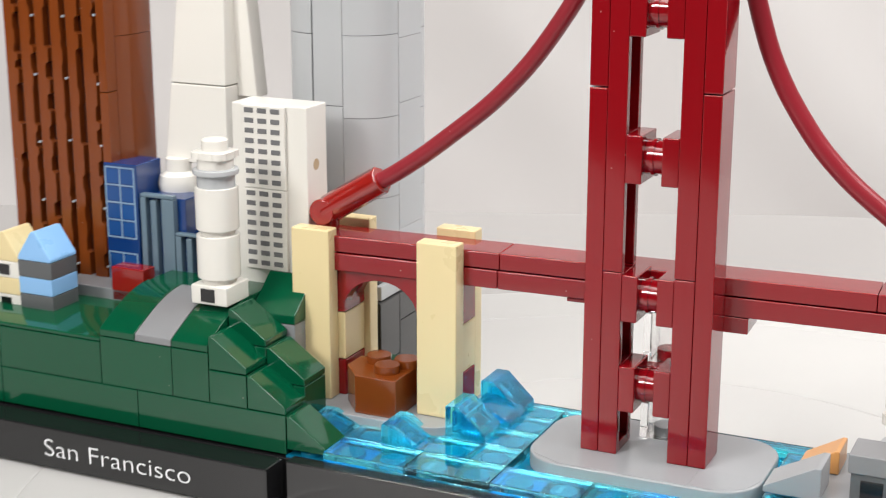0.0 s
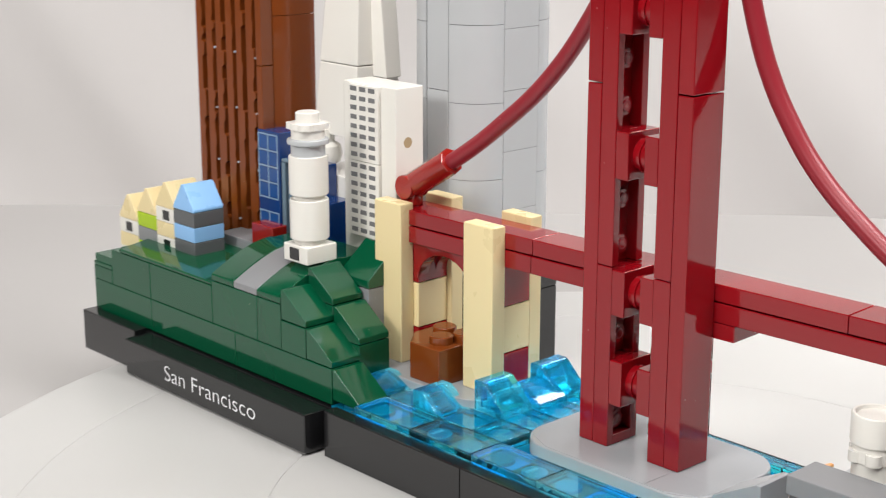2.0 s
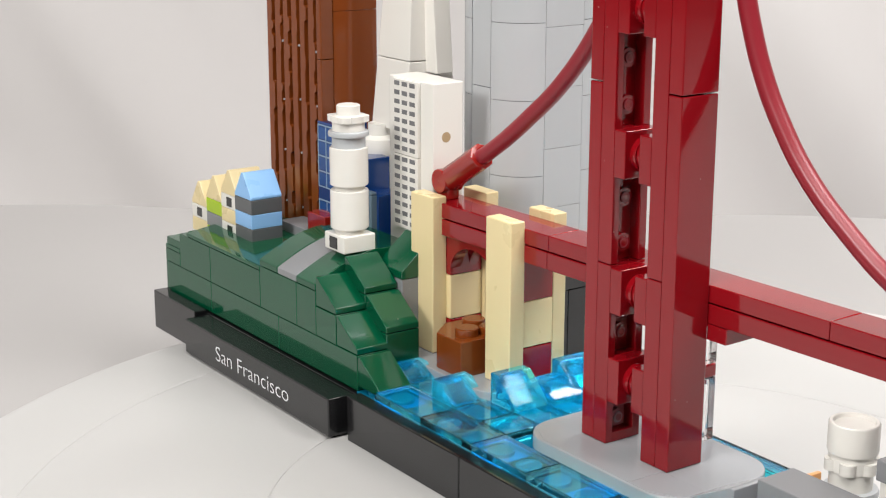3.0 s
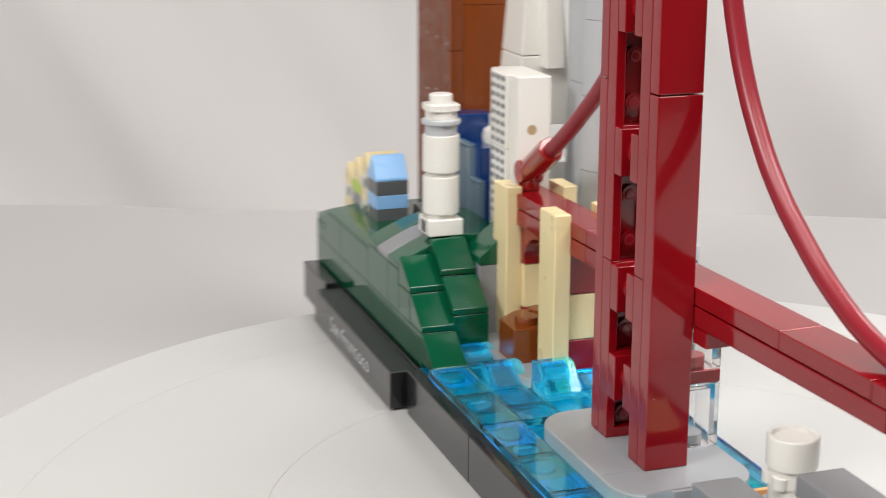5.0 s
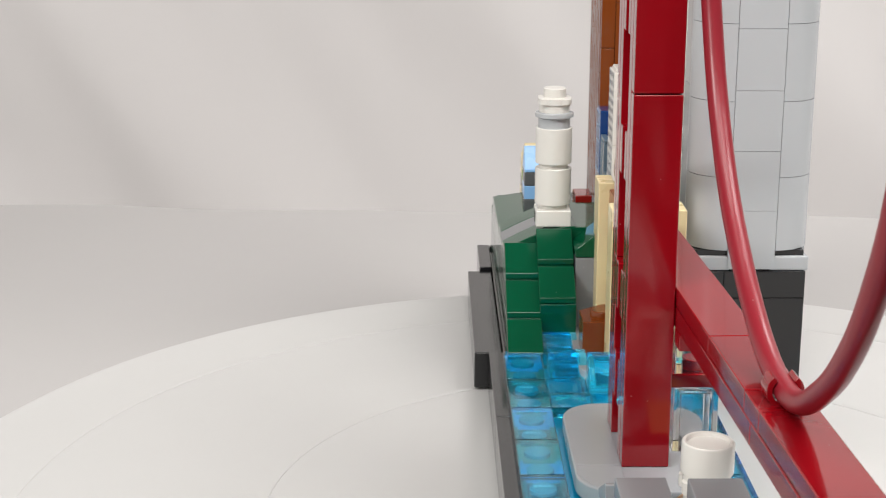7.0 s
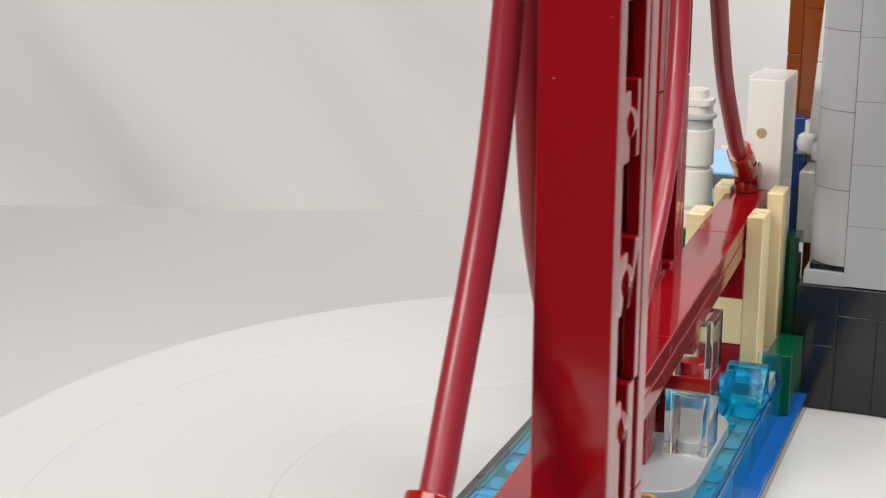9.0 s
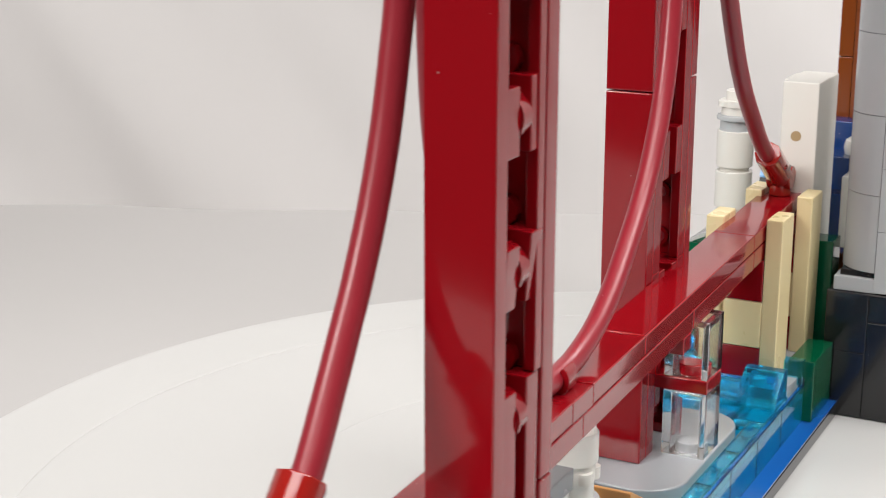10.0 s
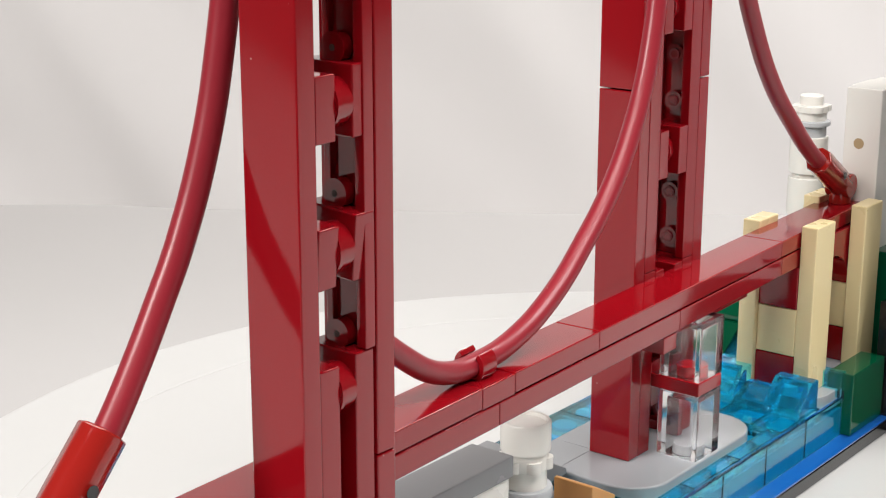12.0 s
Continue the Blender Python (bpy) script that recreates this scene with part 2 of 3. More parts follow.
def hill():
    h = block("hill", GREEN, model, -149.6, -70.2, -23.9, 3, 8.7, 22, 0.1, "dark green stepped hill")
    h.location.z = 0.4 * MM
    Y0, Y1 = -24.2, -16.6
    for x0, x1 in ((-149.9, -125.9), (-125.9, -93.9), (-93.9, -61.9)):
        block("hill_brick", GREEN, h, x0 + .06, x1 - .06, Y0, Y1, 8.6, 15.95, 0.14)
    for x0, x1, z in ((-149.9, -141.9, 19.2), (-141.9, -125.9, 24.3), (-125.9, -101.9, 24.3), (-101.9, -85.9, 25.5), (-85.9, -77.9, 25.5), (-77.9, -69.9, 22.3)):
        block("hill_brick", GREEN, h, x0 + .06, x1 - .06, Y0, Y1, 16.05, z, 0.14)
    block("hill_brick", GREEN, h, -149.8, -142, Y1, 3, 16, 20.2, 0.14)
    block("hill_brick", GREEN, h, -149.8, -142, Y0, Y1 - .1, 19.3, 20.2, 0.14)

    # slopes that step down to the water
    def cheese(x0, z, y0, y1):
        shape("hill_slope", GREEN, h, [(x0 + .06, z + .06), (x0 + 7.95, z + .06), (x0 + 7.95, z + 1.3), (x0 + .7, z + 6.35), (x0 + .06, z + 6.35)], y0 + .06, y1 - .06)
    cheese(-61.9, 9.6, Y0, Y1)
    cheese(-69.9, 16, Y0, Y1)
    cheese(-77.9, 22.4, Y0, Y1)
    cheese(-77.9, 25.6, -17.2, -9.2)
    cheese(-69.9, 19.2, -17.2, -9.2)
    block("hill_brick", GREEN, h, -69.85, -61.95, -17.1, -9.2, 9.6, 19.1)
    block("hill_brick", GREEN, h, -78, -70, -17.1, -9.2, 9.6, 25.5)
    # curved slopes across the front
    for x0, mat in ((-101.9, GREEN), (-93.9, MGREY), (-85.9, GREEN)):
        arc = [(Y0, 25.6), (Y0, 27)] + [(Y0 + 16 * k / 10, 27 + 5.4 * math.sin(math.pi / 2 * k / 10)) for k in range(1, 11)] + [(Y0 + 16, 25.6)]
        shape("hill_slope", mat, h, arc, x0 + .06, x0 + 7.94, "x")
    # long terrace under the houses
    shape("terrace", GREEN, h, [(Y0, 24.4), (Y0, 25.2), (-17.2, 26.3), (3, 26.3), (3, 24.4)], -138, -101.96, "x")
    shape("terrace", GREEN, h, [(-142, 22.4), (-138.1, 22.4), (-138.1, 25.4), (-138.8, 25.4), (-142, 23.2)], Y0 + 1, Y1 + 12)
    # back shoulder beside the fort
    shape("hill_slope", GREEN, h, [(-9.1, 27.7), (-9.1, 29.4), (-1.9, 35.4), (-1.2, 35.4), (-1.2, 27.7)], -77.9, -68.4, "x")
    block("hill_brick", MGREY, h, -77, -68.5, -9, 0, 9.6, 27.6)
    block("hill_brick", GREEN, h, -101.9, -78, -9.1, 0, 22, 32.2)
    block("hill_brick", GREEN, h, -78, -71.5, -1, 12, 9.6, 34)
    block("hill_brick", MGREY, h, -125, -101, -6, 3, 25, 28.6)
    block("hill_brick", GREEN, h, -61.4, -46.6, 10.4, 15.6, 3.0, 15.6)
    # flat black patch in place of a shaded hole
    block("brick_hole", BLACK, h, -46.62, -46.55, 11.4, 13.8, 9.8, 12.0, 0)
    block("red_roof", BRIGHT, h, -112.2, -104.4, -6, -2, 26.2, 33.2, 0.25, "small bright red roof brick")
    return h


hill()


def lighthouse():
    c = block("lighthouse", WHITE, model, -85.8, -78, -17.1, -9.3, 33.1, 36.8, 0.3, "white round tower on a square foot")
    x, y = -81.9, -13.2
    block("window", BLACK, c, -83.6, -80.6, -17.25, -16.9, 33.7, 36.2, 0.05)
    for z, tall in ((36.8, 9.2), (46.0, 9.0)):
        round_part("drum", WHITE, c, [(3.2, z), (3.2, z + 1.0), (3.85, z + 1.0), (4.02, z + 1.2), (4.02, z + tall - .2), (3.85, z + tall)], x, y)
    round_part("collar", LGREY, c, [(3.5, 55.0), (3.5, 57.2), (4.2, 57.4), (4.3, 57.8), (4.2, 58.3), (3.5, 58.5)], x, y)
    bm = turned(bmesh.new(), [(3.4, 58.5), (3.4, 60.2), (3.7, 60.3), (3.7, 61.6), (2.45, 61.7), (2.45, 63.6), (2.2, 63.8)], x, y)
    for k in range(4):
        a = math.pi / 4 + k * math.pi / 2
        rod(bm, (x + 2.9 * math.cos(a), y + 2.9 * math.sin(a), 60.4), (x + 2.9 * math.cos(a), y + 2.9 * math.sin(a), 61.6), 1.5, 16)
    part("cap", bm, WHITE, c)
    c.location.z = -0.6 * MM


lighthouse()


def fort():
    f = shape("fort", PIERGREY, model, rounded(-69, -36, -10.5, 12.6, 6), 9.7, 12.8, "z", 0.2, "cream arched fort at the bridge end")
    for x0, x1 in ((-71.2, -63.2), (-45.2, -37.2)):
        block("post", TAN, f, x0, x1, -5, -1.5, 12.8, 45.9, 0.3)
        bx = x0 + 2.6 if x0 < -60 else x0 - 1.3
        block("post", TAN, f, bx, bx + 8, 6.5, 9.8, 12.8, 45.9, 0.3)
        wx = -68 if x0 < -60 else x0 + 0.6
        for z0, z1, m in ((12.8, 19.9, RED), (20, 29.3, TAN), (29.4, 37.7, RED)):
            block("fort_wall", m, f, wx, wx + 6.2, -1.5, 6.5, z0, z1)
    n = 14
    arch = [(-63.2, 41.2), (-63.2, 30.2)] + [(-54.3 - 7.6 * math.cos(math.pi * k / n), 30.2 + 6.2 * math.sin(math.pi * k / n)) for k in range(n + 1)] + [(-45.2, 30.2), (-45.2, 41.2)]
    for y0, y1 in ((-1.6, 1.5), (3.2, 6.2)):
        shape("arch", RED, f, arch, y0, y1)
    bm = prism(bmesh.new(), [(-60, 1.5), (-60, -4.2), (-55.8, -9.2), (-47.4, -9.2), (-47.4, 1.5)], 12.8, 20.2, "z")
    for x, y in ((-51.2, -5.0), (-55.2, -0.4), (-49.4, -0.4)):
        stud(bm, x, y, 20.1)
    part("rock", bm, BROWN, f, "brown brick with bare studs")


fort()


LEAN = Matrix.Translation((0, 3.8, 0)) @ Matrix.Rotation(math.atan(0.04), 4, "Z")


def deck():
    def bar(name, x0, x1, z0, z1, half, parent, label=""):
        bm = box(bmesh.new(), x0, x1, -half, half, z0, z1, 0.2)
        bmesh.ops.transform(bm, matrix=LEAN, verts=bm.verts)
        return part(name, bm, RED, parent, label)
    d = bar("bridge_deck", -71, 142, 38.6, 41, 3.6, model, "dark red bridge deck")
    for x0, x1 in ((-71, -31), (-30.9, 9), (9.1, 62), (62.1, 142)):
        bar("deck_plate", x0, x1, 37.8, 41.2, 4, d)
    for x0, x1 in ((-71, -30.6), (-30.5, 35.2), (35.3, 58.2), (66.3, 142)):
        bar("deck_tile", x0, x1, 41.45, 44.5, 4, d)
    clip = bar("cable_clip", 58.3, 66.2, 41.3, 44.4, 4, d, "red clip that holds the hose")
    for dx in (-1, 1):
        arm = [radians(-88 + 14 * k) for k in range(11)]
        bm = prism(bmesh.new(), [(dx * 2.55 * math.cos(a), 46.2 + 2.55 * math.sin(a)) for a in arm] + [(dx * 1.7 * math.cos(a), 46.2 + 1.7 * math.sin(a)) for a in arm[::-1]], 60.6, 64.0, "x", 0.15)
        bmesh.ops.transform(bm, matrix=LEAN, verts=bm.verts)
        part("clip_jaw", bm, RED, clip)
    bar("deck_bracket", 10, 14.4, 34.9, 37.7, 4, d)
    bar("deck_bracket", -18, 9.8, 36.9, 37.7, 3.4, d)

    def hose(points):
        cu = bpy.data.curves.new("hose", "CURVE")
        cu.dimensions, cu.bevel_depth, cu.bevel_resolution, cu.use_fill_caps = "3D", 1.62 * MM, 7, True
        sp = cu.splines.new("BEZIER")
        sp.bezier_points.add(len(points) - 1)
        for p, c in zip(sp.bezier_points, points):
            p.co = Vector(c) * MM
            p.handle_left_type = p.handle_right_type = "AUTO"
        sp.resolution_u = 10
        probe = new("hose", cu)
        bpy.context.view_layer.update()
        me = bpy.data.meshes.new_from_object(probe.evaluated_get(bpy.context.evaluated_depsgraph_get()))
        bpy.data.objects.remove(probe)
        for p in me.polygons:
            p.use_smooth = True
        me.materials.clear()
        me.materials.append(RUBBER)
        ob = new("hose", me)
        ob.parent = d
        ob["label"] = "dark red rubber hose as bridge cable"

    def anchor(a, b, c):
        """The red holder from its foot on the deck at c through the elbow a to the mouth b."""
        bm = rod(bmesh.new(), a, b, 2.75, 8)
        rod(bm, Vector((a.x, a.y - 2.5, a.z)), Vector((a.x, a.y + 2.5, a.z)), 2.55, 24)
        rod(bm, c, a, 2.3, 24)
        edges = [e for e in bm.edges if e.is_manifold and e.calc_face_angle() > 1.0]
        bmesh.ops.bevel(bm, geom=edges, offset=0.3, segments=2, profile=0.5, affect="EDGES")
        holder = part("cable_holder", bm, BRIGHT, d, "bright red glossy hose holder")
        way = (b - a).normalized()
        mid = a + (b - a) * 0.45
        # no hole is cut: a thin black disc paints its dark inside
        part("pin_hole", rod(bmesh.new(), mid + Vector((0, 3.02, 0)), mid + Vector((0, 3.1, 0)), 0.75, 20), BLACK, holder)

    anchor(Vector((-66.8, 1.3, 48.2)), Vector((-55.2, 1.4, 55.2)), Vector((-66.8, 1.3, 44.5)))
    hose([(-58, 1.3, 53.4), (-51.5, 1.4, 57.2), (-41.5, 1.9, 64.5), (-31, 2.4, 73.5), (-22, 2.9, 84.6), (-15, 3.2, 97), (-9, 3.3, 114), (-6, 3.3, 128)])
    hose([(4.5, 2.9, 128), (9.4, 3.0, 104), (11.5, 3.3, 95), (13.4, 3.7, 87.5), (16.1, 4.1, 80), (20.2, 4.5, 72.5), (25.9, 4.9, 65), (34.4, 5.4, 57.5), (43, 5.9, 51.6), (52.5, 6.2, 47.6),
          (62, 6.4, 46.2), (70, 6.7, 47), (79, 7.2, 51.8), (87, 7.6, 58.6), (94.5, 8, 69), (100, 8.3, 82), (103, 8.6, 104), (104, 8.8, 128)])
    hose([(106.5, 9.2, 128), (108.4, 8.8, 110), (109.2, 8.6, 102), (110, 8.4, 96.5), (112.5, 8.1, 85.5), (116.7, 7.8, 74.5), (119.8, 7.8, 69), (123.2, 7.9, 63.5), (127.2, 8.2, 58), (130, 8.3, 54.6)])
    anchor(Vector((136.2, 8.4, 49.0)), Vector((128.6, 8.3, 57.4)), Vector((136.2, 8.4, 44.5)))
    return d


deck()


def front_tower():
    """The nearer bridge tower: tiles outside, hollow brackets inside, pins between the blocks."""
    y0, y1 = -7.9, 0.1
    t = block("bridge_tower", RED, model, -11.95, -8.8, y0, y1, 12.8, 76.7, 0.22, "dark red bridge tower on a grey pier")
    block("tower_tile", RED, t, -11.95, -8.8, y0, y1, 76.9, 140.8, 0.22)
    block("tower_tile", RED, t, 7.3, 10.45, y0, y1, 12.8, 76.7, 0.22)
    block("tower_tile", RED, t, 7.3, 10.45, y0, y1, 76.9, 140.8, 0.22)
    rows = (20.8, 37, 61, 85.3, 109.4)
    for lo, hi, way in ((-8.75, -5.4, 1), (3.7, 7.25, -1)):
        wall0, wall1 = (lo, lo + 1) if way > 0 else (hi - 1, hi)
        for z0, z1 in ((12.8, 45.5), (45.6, 93.3), (93.4, 140)):
            block("bracket_web", RED, t, wall0, wall1, y0 + .4, y1 - .4, z0, z1, 0.05)
            block("bracket_flange", RED, t, lo, hi, y0, y0 + 1.7, z0, z1, 0.18)
            block("bracket_flange", RED, t, lo, hi, y1 - 1.7, y1, z0, z1, 0.18)
        block("bracket_foot", RED, t, lo, hi, y0 + 1.6, y1 - 1.6, 12.8, 14.6, 0.1)
        for z in rows:
            block("bracket_block", RED, t, lo, hi, y0 + 1.6, y1 - 1.6, z, z + 8.2, 0.1)
        for z0, z1 in zip((13,) + tuple(z + 8.2 for z in rows), rows + (140,)):
            face = wall1 if way > 0 else wall0
            k = z0 + 3.6
            while k < min(z1, 110) - 2:
                bm = rod(bmesh.new(), (face, -3.9, k), (face + way * 0.9, -3.9, k), 1.65, 20)
                part("stud", bm, RED, t)
                # ring in a lighter red: light caught by the rim, put into colour
                part("stud_rim", rod(bmesh.new(), (face + way * 0.8, -3.9, k), (face + way * 1.15, -3.9, k), 1.0, 20), RUBBER, t)
                part("stud_hole", rod(bmesh.new(), (face + way * 1.1, -3.9, k), (face + way * 1.18, -3.9, k), 0.62, 16), RED, t)
                k += 8
    for z in rows:
        block("strut", RED, t, -5.4, -2.6, y0, y1, z, z + 8.2, 0.22)
        block("strut", RED, t, 0.8, 3.7, y0, y1, z, z + 8.2, 0.22)
        pin = rod(bmesh.new(), (-2.8, -3.9, z + 4.1), (1.0, -3.9, z + 4.1), 2.9, 28)
        rod(pin, (-1.6, -3.9, z + 4.1), (-1.0, -3.9, z + 4.1), 3.2, 28)
        part("strut_pin", pin, RED, t)


front_tower()


def far_tower():
    """The narrower second tower, which stands behind the deck."""
    x0, x1, y0, y1 = 95.9, 111.1, 12.1, 20.2
    t = block("bridge_tower", RED, model, x1 - 2.8, x1, y0, y1, 3.35, 140, 0.22, "narrow dark red bridge tower behind the deck")
    block("tower_tile", RED, t, x0, x0 + 3.1, y0, y1, 3.35, 48, 0.22)
    block("tower_tile", RED, t, x0, x0 + 3.1, y0, y1, 48.15, 140, 0.22)
    for z0, z1 in ((9.6, 61.2), (69.7, 77.4), (85.5, 93.5), (101.5, 109.5)):
        # the second pair hangs a little askew on its pin
        lean = Matrix.Translation((0, y0 + 4, z1 - 4)) @ Matrix.Rotation(radians(-4.5 if 70 < z1 < 80 else 0), 4, "X") @ Matrix.Translation((0, -y0 - 4, 4 - z1))
        for a0, a1, top in ((x0 + 3.3, x0 + 6.4, z1), (x1 - 6.2, x1 - 3.0, z1 - 0.7)):
            bm = box(bmesh.new(), a0, a1, y0 + .2, y1 - .3, z0, top, 0.22)
            bmesh.ops.transform(bm, matrix=lean, verts=bm.verts)
            part("strut", bm, RED, t)
        pin = rod(bmesh.new(), (x0 + 6.3, y0 + 5, z1 - 4.2), (x1 - 6.1, y0 + 5, z1 - 4.2), 2.9, 28)
        rod(pin, (x1 - 6.7, y0 + 5, z1 - 4.2), (x1 - 6.2, y0 + 5, z1 - 4.2), 3.2, 28)
        part("strut_pin", pin, RED, t)
        part("stud", rod(bmesh.new(), (x0 + 3.9, y1 - 4.1, z1 + 1.3), (x0 + 5.3, y1 - 4.1, z1 + 1.3), 1.75, 20), RED, t)
        # flat dark disc: the shade inside the stud's hole, put into colour
        part("stud_hole", rod(bmesh.new(), (x0 + 5.29, y1 - 4.1, z1 + 1.3), (x0 + 5.34, y1 - 4.1, z1 + 1.3), 0.4, 12), SHADEBROWN, t)
    # hollow bracket behind the struts
    for z0, z1 in ((61.3, 109.4), (109.5, 140)):
        block("bracket_web", RED, t, x0 + 3.1, x0 + 3.6, y0 + 1.8, y1 - .3, z0, z1, 0.05)
        block("bracket_flange", RED, t, x0 + 3.2, x0 + 4.3, y0 + 1.6, y0 + 2.6, z0, z1, 0.15)
        block("bracket_flange", RED, t, x0 + 3.2, x0 + 4.9, y1 - 1.5, y1 - .1, z0, z1, 0.15)


far_tower()


def pier():
    p = shape("pier", PIERGREY, model, rounded(-20.6, 20.6, -16, 9.6, 7.5), 9.7, 12.75, "z", 0.35, "light grey rounded pier")
    # the tiles of the pier's top
    for name, out in (("pier_tile", [(-20, -7.9), (9.5, -7.9), (9.5, -15.6), (-13, -15.6), (-18.5, -13), (-20, -9)]), ("pier_tile", [(9.6, -7.9), (20.2, -7.9), (20.2, -9), (18.6, -13.2), (13.6, -15.6), (9.6, -15.6)])):
        shape(name, PIERGREY, p, out, 12.6, 12.85, "z", 0.06)
    for z0, z1 in ((12.85, 24.6), (27.2, 37.6)):
        bm = box(bmesh.new(), -2.9, 2.5, 2.9, 8.1, z0 - .1, z1 - 1.2, 0.2)
        bmesh.ops.reverse_faces(bm, faces=bm.faces)
        box(bm, -4.2, 3.8, 1.6, 9.4, z0, z1, 0.2)
        ob = part("clear_pillar", bm, GLASS, p, "clear colourless brick")
        ob.visible_shadow = False
        round_part("pillar_tube", MGREY if z0 < 20 else RED, p, [(2.3, z0 + .05), (2.3, z0 + 1.7), (2.1, z0 + 1.9)], -0.2, 5.5)
    block("pier_plate", RED, p, -4.2, 3.8, -0.5, 9.4, 24.7, 27.1)


pier()


def sea():
    s = block("sea", SEA, model, -61.9, 143, -24.4, 12.7, 8.5, 9.0, 0.05, "clear blue tiles as sea water")
    random.seed(5)
    studs = {}
    for i in range(25):
        for j in range(5):
            x, y = -57.9 + 8 * i, -21.4 + 8 * j
            studs[i, j] = (x, y)
    for (i, j), (x, y) in studs.items():
        if (x > 21 or x < -21 or j == 0 or y > 9) and not (x < -35 and y > -12) and i < 22:
            part("sea_stud", stud(bmesh.new(), x, y, 8.95, 2.4, 0.85), SEA, s)

    # plates of other colours under the front row, with small raised bars on their studs
    for k, m in enumerate((DEEP, STONE, NAVY, STONE, DEEP, NAVY, STONE, DEEP, NAVY, SEA, DEEP, STONE, NAVY, DEEP)):
        x = -53.8 + 8 * k
        block("sea_plate", m, s, x, x + 7.8, -25.2, -17.5, 9.0, 9.06, 0)
        if m != NAVY:
            continue
        bm = bmesh.new()
        for a in range(4):
            for b in range(2):
                box(bm, x + 3.0 + 0.45 * b, x + 3.25 + 0.45 * b, -22.9 + 0.75 * a, -22.4 + 0.75 * a, 9.79, 9.85, 0)
        part("stud_mark", bm, PALEBLUE, s)

    def tile(x0, x1, y0, y1):
        ob = block("water_tile", WATER, s, x0 + .07, x1 - .07, y0 + .07, y1 - .07, 9.9, 11.3, 0.12)
        ob.visible_shadow = False
        for a0, a1, b0, b1 in ((x0 + .1, x1 - .1, y0 + .1, y0 + 1.1), (x0 + .1, x1 - .1, y1 - 1.1, y1 - .1), (x0 + .1, x0 + 1.1, y0 + 1.15, y1 - 1.15), (x1 - 1.1, x1 - .1, y0 + 1.15, y1 - 1.15)):
            ob = block("water_skirt", WATER, s, a0, a1, b0, b1, 9.02, 9.88, 0.12)
            ob.visible_shadow = False
    x = -53.9
    for w in (16, 16, 16, 16, 16, 16, 16, 16, 16, 16, 16):
        tile(x, x + w, -25.3, -17.3)
        x += w
    for x0, x1, y0, y1 in ((-53.9, -45.9, -17.3, -9.3), (-45.9, -29.9, -17.3, -9.3), (-37.9, -21.9, -9.3, -1.3), (-29.9, -21.9, -17.3, -9.3), (-36, -21.9, -1.3, 6.7),
                           (-37.9, -21.9, 6.7, 12.9), (-21.9, -5.9, 9.8, 12.9), (-5.9, 10.1, 9.8, 12.9), (10.1, 26.1, 9.8, 12.9), (20.8, 29, 1, 9.6), (26.1, 42.1, 9.8, 12.9), (42.1, 58.1, 7.7, 12.9),
                           (58.1, 74.1, 7.7, 12.9), (74.1, 90.1, 7.7, 12.9), (21, 29, -17.3, -9.3), (76, 92, -9.3, 6), (92, 108, -9.3, 6), (76, 92, -17.3, -9.3)):
        tile(x0, x1, y0, y1)
    block("sea_rim", RIM, s, -61.8, 143, 12.9, 17.1, 2.85, 3.3, 0.12, "bright blue back rim")
    block("sea_side", SEA, s, -46.3, 143, 12.72, 12.95, 3.35, 8.9, 0.05)
    x = -46.3
    while x < 90:
        ob = block("water_skirt", WATER, s, x + .05, x + 15.95, 13.0, 13.8, 3.4, 11.2, 0.15)
        ob.visible_shadow = False
        x += 16

    # breaking waves: steep clear slopes
    def wave(x0, y0, z, tall, flip):
        prof = [(x0, z), (x0 + 7.9, z), (x0 + 7.9, z + 1.2), (x0 + 2.6, z + tall), (x0, z + tall)]
        if flip:
            prof = [(2 * x0 + 7.9 - a, b) for a, b in prof][::-1]
        ob = shape("wave", WAVE, s, prof, y0, y0 + 7.9, "y", 0.3, "clear light blue slope brick as a wave")
        ob.visible_shadow = False
        core = shape("wave_hollow", WAVE, ob, [(a + (x0 + 3.6 - a) * 0.3, b + (z + 2.4 - b) * 0.3) for a, b in prof], y0 + 1.3, y0 + 6.6, "y", 0.2)
        core.visible_shadow = False
    wave(-61.9, -17.1, 9.8, 3.6, False)
    wave(-46.8, -16.6, 9.4, 5.2, False)
    wave(-37.4, -9.4, 11.2, 6.0, False)
    wave(-36.0, -1.0, 11.2, 3.6, False)
    wave(-36.6, 5.0, 11.2, 6.2, False)
    wave(-53, 5.7, 11.2, 5.0, True)


sea()


